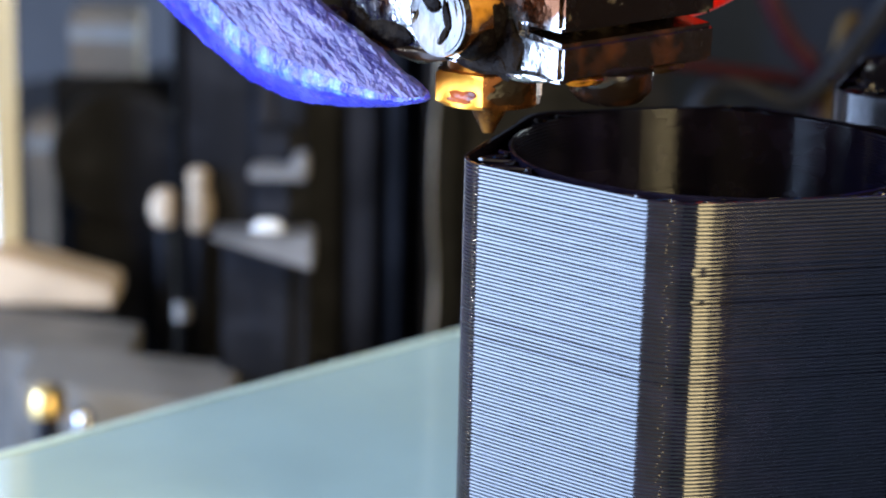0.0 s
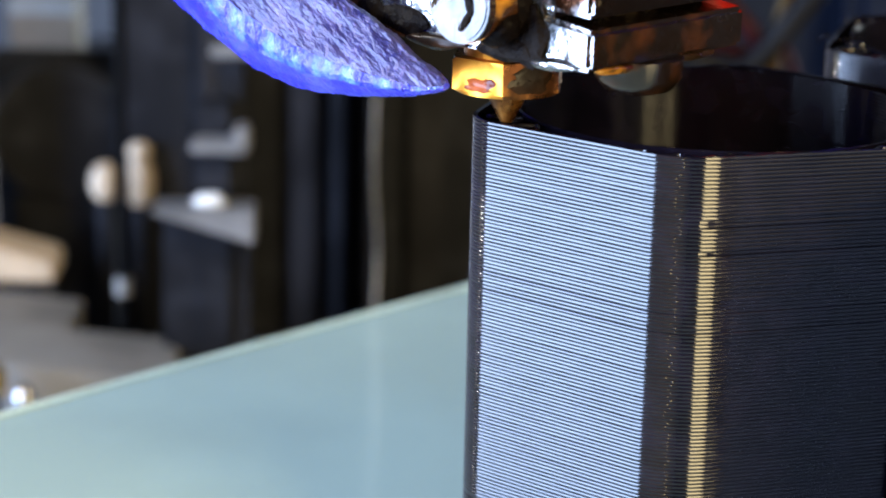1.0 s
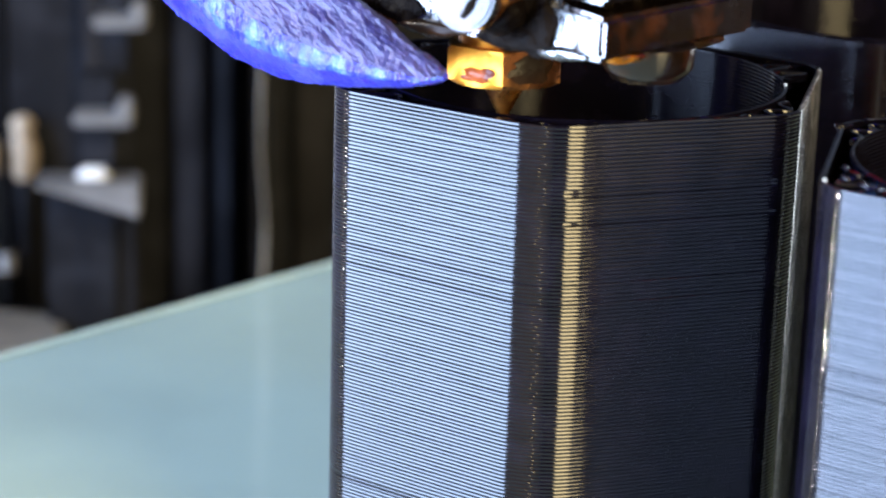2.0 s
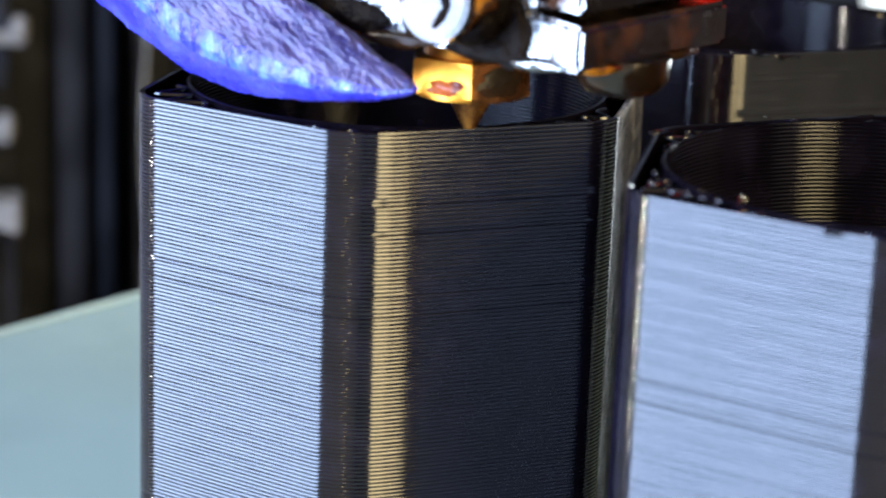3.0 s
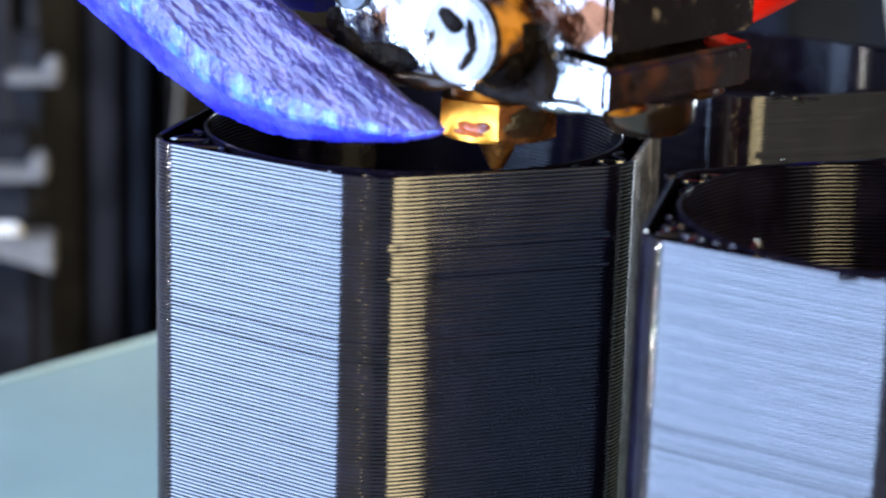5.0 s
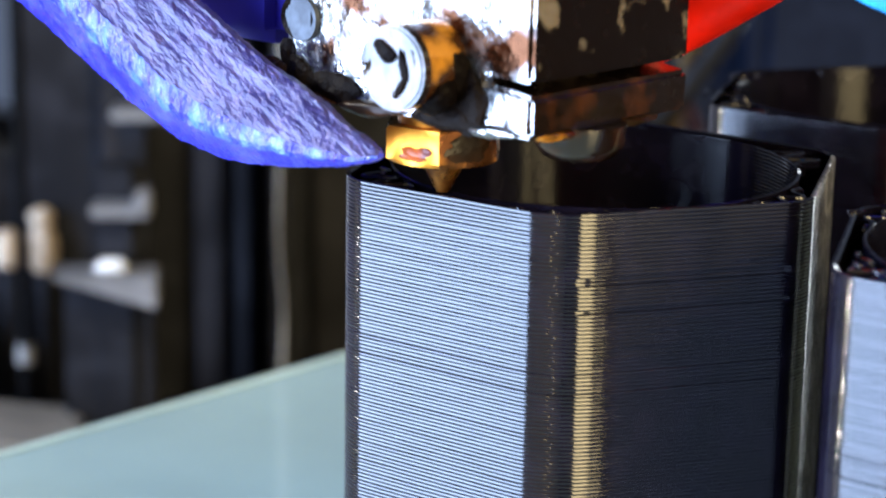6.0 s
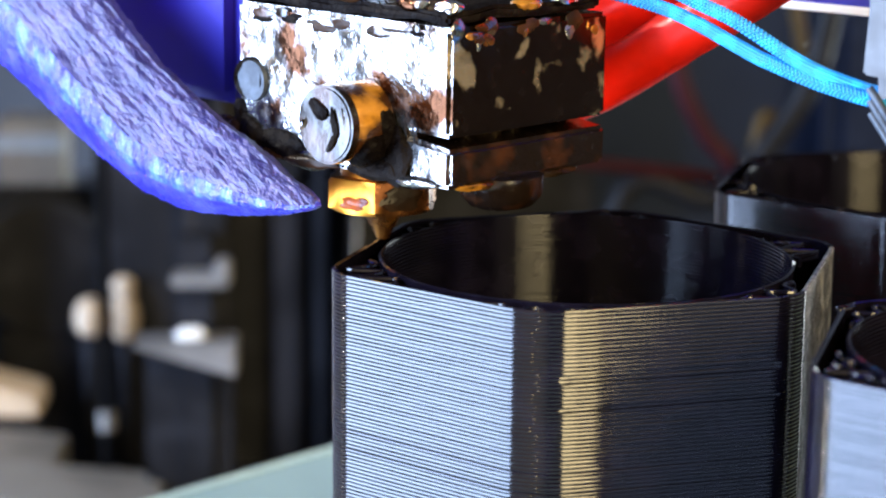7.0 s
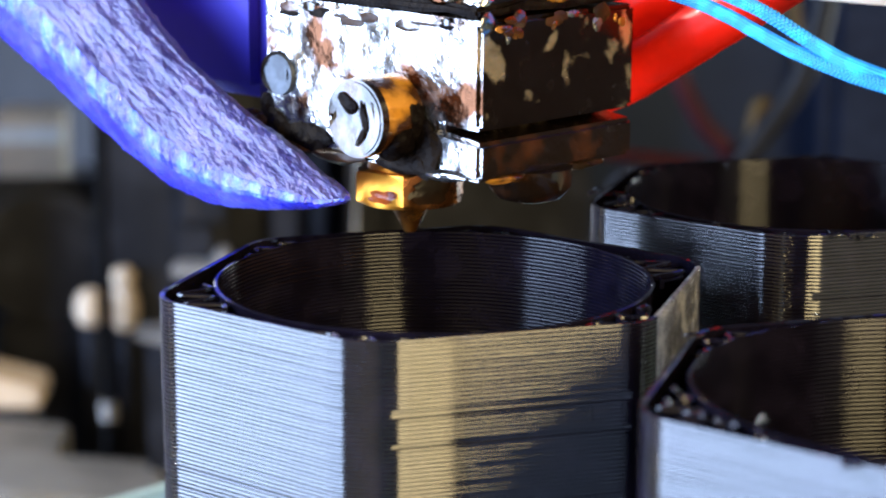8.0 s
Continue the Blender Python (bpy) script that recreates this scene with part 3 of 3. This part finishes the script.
def build_duct():
    """A hollow-looking air duct: sections along x with a keel, a front ridge and a sloping upper face."""
    keys = [(2.5, 3.75, 4.1, 0.3, 0.15), (1.8, 3.4, 4.4, 0.9, 0.22), (-0.9, 2.7, 5.4, 1.7, 0.28), (-4.2, 2.15, 6.9, 2.2, 0.31), (-8.1, 1.72, 8.3, 2.5, 0.33), (-11.5, 1.75, 9.9, 2.7, 0.35),
            (-15.1, 2.3, 11.6, 2.9, 0.38), (-19.8, 4.2, 15.1, 3.0, 0.40), (-24.4, 6.2, 18.2, 3.1, 0.42), (-33.7, 10.5, 24.4, 3.2, 0.44), (-41.0, 13.8, 29.3, 3.2, 0.44)]
    rows = []
    for a, b in zip(keys, keys[1:]):
        for k in range(8):
            rows.append([p + (q - p) * k / 8 for p, q in zip(a, b)])
    rows.append(list(keys[-1]))
    shape = ((0.15, 0.0), (-0.3, 0.02), (-0.62, 0.14), (-0.9, 0.33), (-1.0, 0.44), (-0.9, 0.55), (-0.55, 0.74), (-0.2, 0.92), (0.1, 1.0), (0.45, 0.97), (0.9, 0.75), (1.0, 0.45), (0.8, 0.15), (0.5, 0.02))
    bm = bmesh.new()
    rings = []
    for x, z0, z1, w, ridge in rows:
        ring = []
        for py, pz in shape:
            f = pz * ridge / 0.44 if pz < 0.44 else ridge + (pz - 0.44) * (1 - ridge) / 0.56
            ring.append(bm.verts.new((x, -8.4 + py * w, z0 + f * (z1 - z0))))
        rings.append(ring)
    n = len(shape)
    for a, b in zip(rings, rings[1:]):
        for k in range(n):
            f = bm.faces.new((a[k], a[(k + 1) % n], b[(k + 1) % n], b[k]))
            # One plastic: ridge sheen and the lit tone of the upper side are coloured in.
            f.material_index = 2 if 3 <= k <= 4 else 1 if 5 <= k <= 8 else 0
    bm.faces.new(rings[0][::-1])
    bm.faces.new(rings[-1])
    bmesh.ops.subdivide_edges(bm, edges=bm.edges[:], cuts=2, use_grid_fill=True)
    for v in bm.verts:
        v.co.z += 0.025 * math.sin(v.co.x * 13 + v.co.z * 6) * (1 if v.co.y < -8.4 else 0)
    roughen(bm, 0.12, 0.6, 3.0)
    roughen(bm, 0.07, 2.2, 1.0)
    roughen(bm, 0.05, 4.5, 2.0)
    return part("fan_duct", bm, [DUCT, DUCT_UPPER, DUCT_SHEEN], head, "translucent blue-violet air duct with a tapered tip")


build_duct()
part("fan_shroud", box(-40, -13.6, -2, 14, 8.0, 34, 1.0), SHROUD, head, "deep blue plastic fan shroud")
for pts in ([(5.0, 9.0, 8.7), (8.6, 13.0, 10.6), (15.5, 14.0, 14.9), (23.0, 14.6, 19.6), (36, 16, 28)], [(2.0, 9.0, 12.0), (6.0, 15.0, 14.0), (14.0, 17.2, 18.6), (21.0, 17.6, 23.0), (34, 18, 31)]):
    bm = tube(spline(pts, 10), 2.0, 20)
    roughen(bm, 0.08, 0.5)
    part("heater_lead", bm, RED, head, "thick red silicone-sleeved lead")


def braid(pts, rad):
    """A braided sleeve: a core and bumps in two crossing spirals."""
    bm = bmesh.new()
    path = spline(pts, 30)
    tube(path, rad, 12, bm)
    n = len(path)
    for i in range(n - 1):
        d = (path[i + 1] - path[i]).normalized()
        side = d.cross(Vector((0, 0, 1))).normalized()
        up = side.cross(d)
        for k in range(6):
            a = 2 * math.pi * (k + 0.5 * (i % 2)) / 6
            c = path[i] + (side * math.cos(a) + up * math.sin(a)) * rad
            g = bmesh.ops.create_icosphere(bm, subdivisions=1, radius=0.15)["verts"]
            bmesh.ops.translate(bm, vec=c, verts=g)
    return bm


for pts in ([(6, 8.6, 17.4), (11.5, 9, 17.6), (16.9, 9, 16.9), (20.3, 9, 16.0), (23.1, 9, 15.0), (25.8, 9, 14.1), (30.2, 9, 13.05), (34.6, 9, 12.4)], [(14.6, 9, 19.2), (19.1, 9, 17.7), (23.1, 9, 16.5), (27.5, 9, 14.6), (29.7, 9.1, 13.8), (31.8, 9.5, 13.2), (34.6, 9.6, 12.7)]):
    part("thermistor_lead", braid(pts, 0.36), BLUE_BRAID, head, "bright blue braided wire")
bm = box(33.3, 42, 7.4, 11.4, 13.0, 27, 1.2)
bmesh.ops.subdivide_edges(bm, edges=bm.edges[:], cuts=2, use_grid_fill=True)
roughen(bm, 0.6, 0.35)
part("tape_wrap", bm, TAPE, head, "grey tape wrap round the wires")
for k in range(3):
    part("crimp", tube([(33.7 + k * 0.1, 8.6, 13.3 - k * 0.75), (38.5 + k * 0.1, 8.6, 7.7 - k * 0.75)], 0.27, 10), GRUB, head)
part("cover_edge", box(12.5, 40, 29, 31, 15.2, 30, 0.4), SHROUD, head, "blue plastic cover edge")
part("cover_trim", box(12.5, 40, 28.6, 29.0, 15.1, 15.7, 0.1), WHITE_PL, head)


# ---- the back of the printer and the things round it; a: across, b: away, from a point beside the bed ----
BACK = pose(0.1043, -0.1062, 0, 0, 0, 45.97)


def set_back(name, label, category, a, b, z, turn=0, kind="", group=""):
    ob = thing(name, label, category, group=group, kind=kind)
    ob.matrix_world = BACK @ pose(a * MM, b * MM, z * MM, 0, 0, turn)
    return ob


BASE_Z = -100.0
rod = set_back("threaded_rod", "thin black upright rod with a grey foot nut", "rod", -41.7, 350, BASE_Z)
part("rod", tube([(0, 0, 0), (0, 0, 140)], 1.05, 14), ROD, rod)
part("foot_nut", tube([(0, 0, 23.8), (0, 0, 27.0)], 1.55, 6), GREY_PLATE, rod, "small pale grey nut")

enc = set_back("printer_cabinet", "black metal cabinet side with upright ribs and a pale seam", "cabinet", 0, 380, BASE_Z)
part("side_sheet", box(-46, 42, 0, 6, 0, 190, 0.8), BLACK_METAL, enc)
for a0, w, dep in ((-31, 3, 5), (-25.5, 2.4, 8), (-15, 5, 5), (-8, 3, 9), (6, 6, 3)):
    part("rib", box(a0, a0 + w, -dep, 0.02, 0, 185, 0.6), RIB, enc)
bm = tube(spline([(0.3 + 0.5 * math.sin(k * 1.9), -30, 20 + k * 12) for k in range(13)], 4), 0.32, 8)
part("seam", bm, SEAM, enc, "pale wavering sealing bead")
part("lower_step", box(-46, 42, -60, 0.02, 0, 8, 0.8), BLACK_METAL, enc)
part("corner_post", box(-1.2, 1.6, -29.8, 0.02, 0, 185, 0.5), BLACK_METAL, enc)

slate = set_back("slate_panel", "smooth dark slate panel leaning behind the printer", "panel", 0, 395, BASE_Z)
bm = box(42.5, 138, 0, 5, 0, 170, 0.8)
for v in bm.verts:
    if v.co.x > 100:
        v.co.x -= (v.co.z - 50) * 0.21
part("sheet", bm, DARK_PANEL, slate)
bm = box(84, 112, -14, 0.02, 0, 120, 3.0)
part("pillar", bm, NAVY, slate, "navy blue rounded pillar")

for name, pts, mat, rad, lab in (
        ("red_cable", [(10, -60, 75), (30, -60, 75), (48, -55, 72.5), (57, -50, 70), (66, -45, 64), (70, -40, 0)], CABLE_RED, 1.0, "dark red cable looping behind the printer"),
        ("black_red_cable", [(46, -50, 110), (49.5, -50, 88), (54, -50, 78), (59.5, -50, 70), (62, -50, 50), (63, -48, 0)], CABLE_RED, 1.6, "thick dark red cable hanging behind the printer"),
        ("ochre_cable", [(64, -52, 115), (67, -52, 98), (69, -52, 86), (66, -52, 79), (61.5, -52, 74), (58, -50, 0)], CABLE_YEL, 1.1, "ochre cable hanging behind the printer"),
        ("black_cable", [(74, -54, 110), (70, -54, 88), (63, -54, 76), (55, -54, 68), (40, -54, 66), (36, -54, 0)], CABLE_BLK, 1.8, "thick black cable looping behind the printer")):
    c = set_back(name, lab, "cable", 0, 380, BASE_Z)
    part("jacket", tube(spline(pts, 8), rad, 10), mat, c)

for a, b, z, w in ((-24.0, 330, -45.5, 9.0), (-21.5, 334, -31.2, 8.0)):
    k = set_back("bracket", "small pale grey bracket on a black post", "bracket", a, b, BASE_Z, group="brackets on the printer")
    h = z - BASE_Z
    part("arm", box(-w / 2, w / 2, -3, 3, h - 0.9, h + 0.9, 0.4), BRACKET, k)
    part("lip", box(w / 2 - 2.4, w / 2 + 0.2, -3, 3, h - 0.8, h + 3.0, 0.5), BRACKET, k)
    part("post", box(-w / 2 + 0.5, w / 2 - 3, 3.02, 8, 0, h + 6, 0.4), BLACK_METAL, k)
wd = set_back("ramp_plate", "grey wedge-shaped plate with a bright rounded cap", "bracket", -26.5, 330, BASE_Z)
bm = box(-8, 8, -4, 4, 40.5, 44.8, 0.3)
for v in bm.verts:
    v.co.z = v.co.z if v.co.z > 42.6 else 44.6 - (v.co.x + 8.6) * 0.3
part("plate", bm, BRACKET, wd)
bm = box(-1.7, 3.3, -1.6, 1.6, 44.3, 46.5, 0.8, seg=3)
part("cap", bm, WHITE_PL, wd, "bright white rounded cap")
part("stand", box(-7, 7, 4.02, 9, 0, 42, 0.4), BLACK_METAL, wd)

for a, b, z, r1, r2 in ((-47.7, 376, -63.4, 2.9, 3.4), (-41.9, 378, -63.8, 2.8, 4.4)):
    k = set_back("knob", "round beige wooden knob catching the sun", "knob", a, b, BASE_Z, group="beige knobs")
    h = z - BASE_Z
    part("ball", tube([(0, 0, h - r2), (0, 0, h - r2 * 0.7), (0, 0, h), (0, 0, h + r2 * 0.7), (0, 0, h + r2)], [0.4 * r1, 0.8 * r1, r1, 0.8 * r1, 0.4 * r1], 24), BEIGE, k)
    part("stem", tube([(0, 0, 0), (0, 0, h - r2 + 0.3)], 1.5, 10), BLACK_METAL, k)
    if r2 > 4:
        part("finial", tube([(0, 0, h + r2 - 0.6), (0, 0, h + r2 + 0.6), (0, 0, h + r2 + 2.0), (0, 0, h + r2 + 2.9)], [0.9, 2.1, 2.1, 1.1], 20), BEIGE, k)

sp = set_back("black_spool", "large black plastic spool standing on edge", "spool", -57, 392, BASE_Z + 26.5)
part("flange", tube([(0, -6, 16.5), (0, -4, 16.5), (0, -3.9, 16.5)], [12.2, 13, 13], 64), BLACK_METAL, sp)
part("hub", tube([(0, -4.5, 16.5), (0, 6, 16.5)], 8, 40), BLACK_METAL, sp)
part("flange", tube([(0, 5.9, 16.5), (0, 6, 16.5), (0, 8, 16.5)], [13, 13, 12.2], 64), BLACK_METAL, sp)
part("cradle", box(-9, 9, -5, 7, -26.5, 5, 1.0), BLACK_METAL, sp)

for a, b, z0, z1, w in ((-81.0, 440, -100, -62, 7), (-70, 452, -100, -40.5, 14)):
    k = set_back("cardboard_box", "sunlit beige cardboard box", "box", a, b, z0, group="cardboard boxes behind the spool")
    part("carton", box(-w / 2, w / 2, 0, 14, 0, z1 - z0, 0.6), CARTON, k)
    part("tape_strip", box(-w / 2 - 0.1, w / 2 + 0.1, -0.1, 2.5, z1 - z0 - 6, z1 - z0 - 3, 0.05), GREY_PLATE, k)
bp = set_back("backing_board", "matt black upright board behind the spool", "board", 0, 403, BASE_Z)
part("sheet", box(-72, -46.2, 0, 3, 0, 55, 0.5), BLACK_METAL, bp)
wb = set_back("wooden_wedge", "sunlit beige wooden wedge on the base", "wooden block", -66, 368, BASE_Z)
bm = box(-11, 11, -6, 6, 22, 31.5, 0.6)
for v in bm.verts:
    if v.co.z > 27:
        v.co.z -= (v.co.x + 11) * 0.27
part("block", bm, BEIGE, wb)
part("plinth", box(-13, 9, -5, 6, 0, 22, 0.5), BLACK_METAL, wb)
wp = set_back("white_housing", "sunlit white plastic housing with a rounded lower corner", "housing", -79, 366, BASE_Z, -42)
bm = box(-34, 0, 0, 12, 17, 150, 4.0, seg=5)
part("shell", bm, WHITE_PL, wp)
part("foot", box(-28, -8, 2, 10, 0, 18, 0.5), BLACK_METAL, wp)

base = set_back("printer_chassis", "black printer base with dusty grey cover plates", "printer base", 0, 0, BASE_Z)
part("deck", box(-110, 150, 225, 480, -6, 0, 0.8), BLACK_METAL, base)
for a0, a1, b0, b1, z in ((-78, -50, 340, 362, 4.2), (-64, -31, 318, 338, 5.0)):
    bm = box(a0, a1, b0, b1, 0.02, 18 + z, 0.5)
    for v in bm.verts:
        if v.co.x > (a0 + a1) / 2:
            v.co.z -= 3.0 if v.co.z > 4 else 0
    part("cover_plate", bm, GREY_PLATE, base, "dusty grey cover plate")
for a, mat, top, rad, lab in ((-57.8, BRASS_DULL, 24.6, 2.9, "brass knurled nut"), (-52.4, STEEL, 21.0, 1.7, "bright steel cap nut")):
    k = set_back(lab.split()[0] + "_nut", lab + " on the printer base", "nut", a, 312, BASE_Z)
    part("stud", tube([(0, 0, 0), (0, 0, top - 4.4)], rad * 0.6, 12), BLACK_METAL, k)
    part("nut", tube([(0, 0, top - 4.5), (0, 0, top - 1.8), (0, 0, top - 0.7), (0, 0, top)], [rad, rad, rad * 0.85, rad * 0.4], 18), mat, k)

rack = set_back("pale_rack", "pale grey-green tubular rack by the balcony window", "rack", 398, 1100, -850)
part("post", tube([(0, 0, 0), (0, 0, 690), (4, 0, 706), (14, 0, 712), (40, 0, 712)], 9, 14), RACK, rack)
part("rail", tube([(-60, -10, 628), (0, 0, 650), (60, 10, 672)], 8, 12), RACK, rack)
part("post", tube([(-60, -10, 0), (-60, -10, 640)], 8, 12), RACK, rack)


# ---- what moves ----
def motions():
    walk(head, [(t, pose(h * MM, 0, 0)) for t, x, y, z, w, p, r, h, b in PATH])
    walk(bed, [(t, pose(0, b * MM, BED_Z * MM)) for t, x, y, z, w, p, r, h, b in PATH])
    for ob, (vx, vy, vz) in VASES:
        walk(ob, [(t, pose(vx * MM, (vy + b) * MM, vz * MM)) for t, x, y, z, w, p, r, h, b in PATH])


motions()
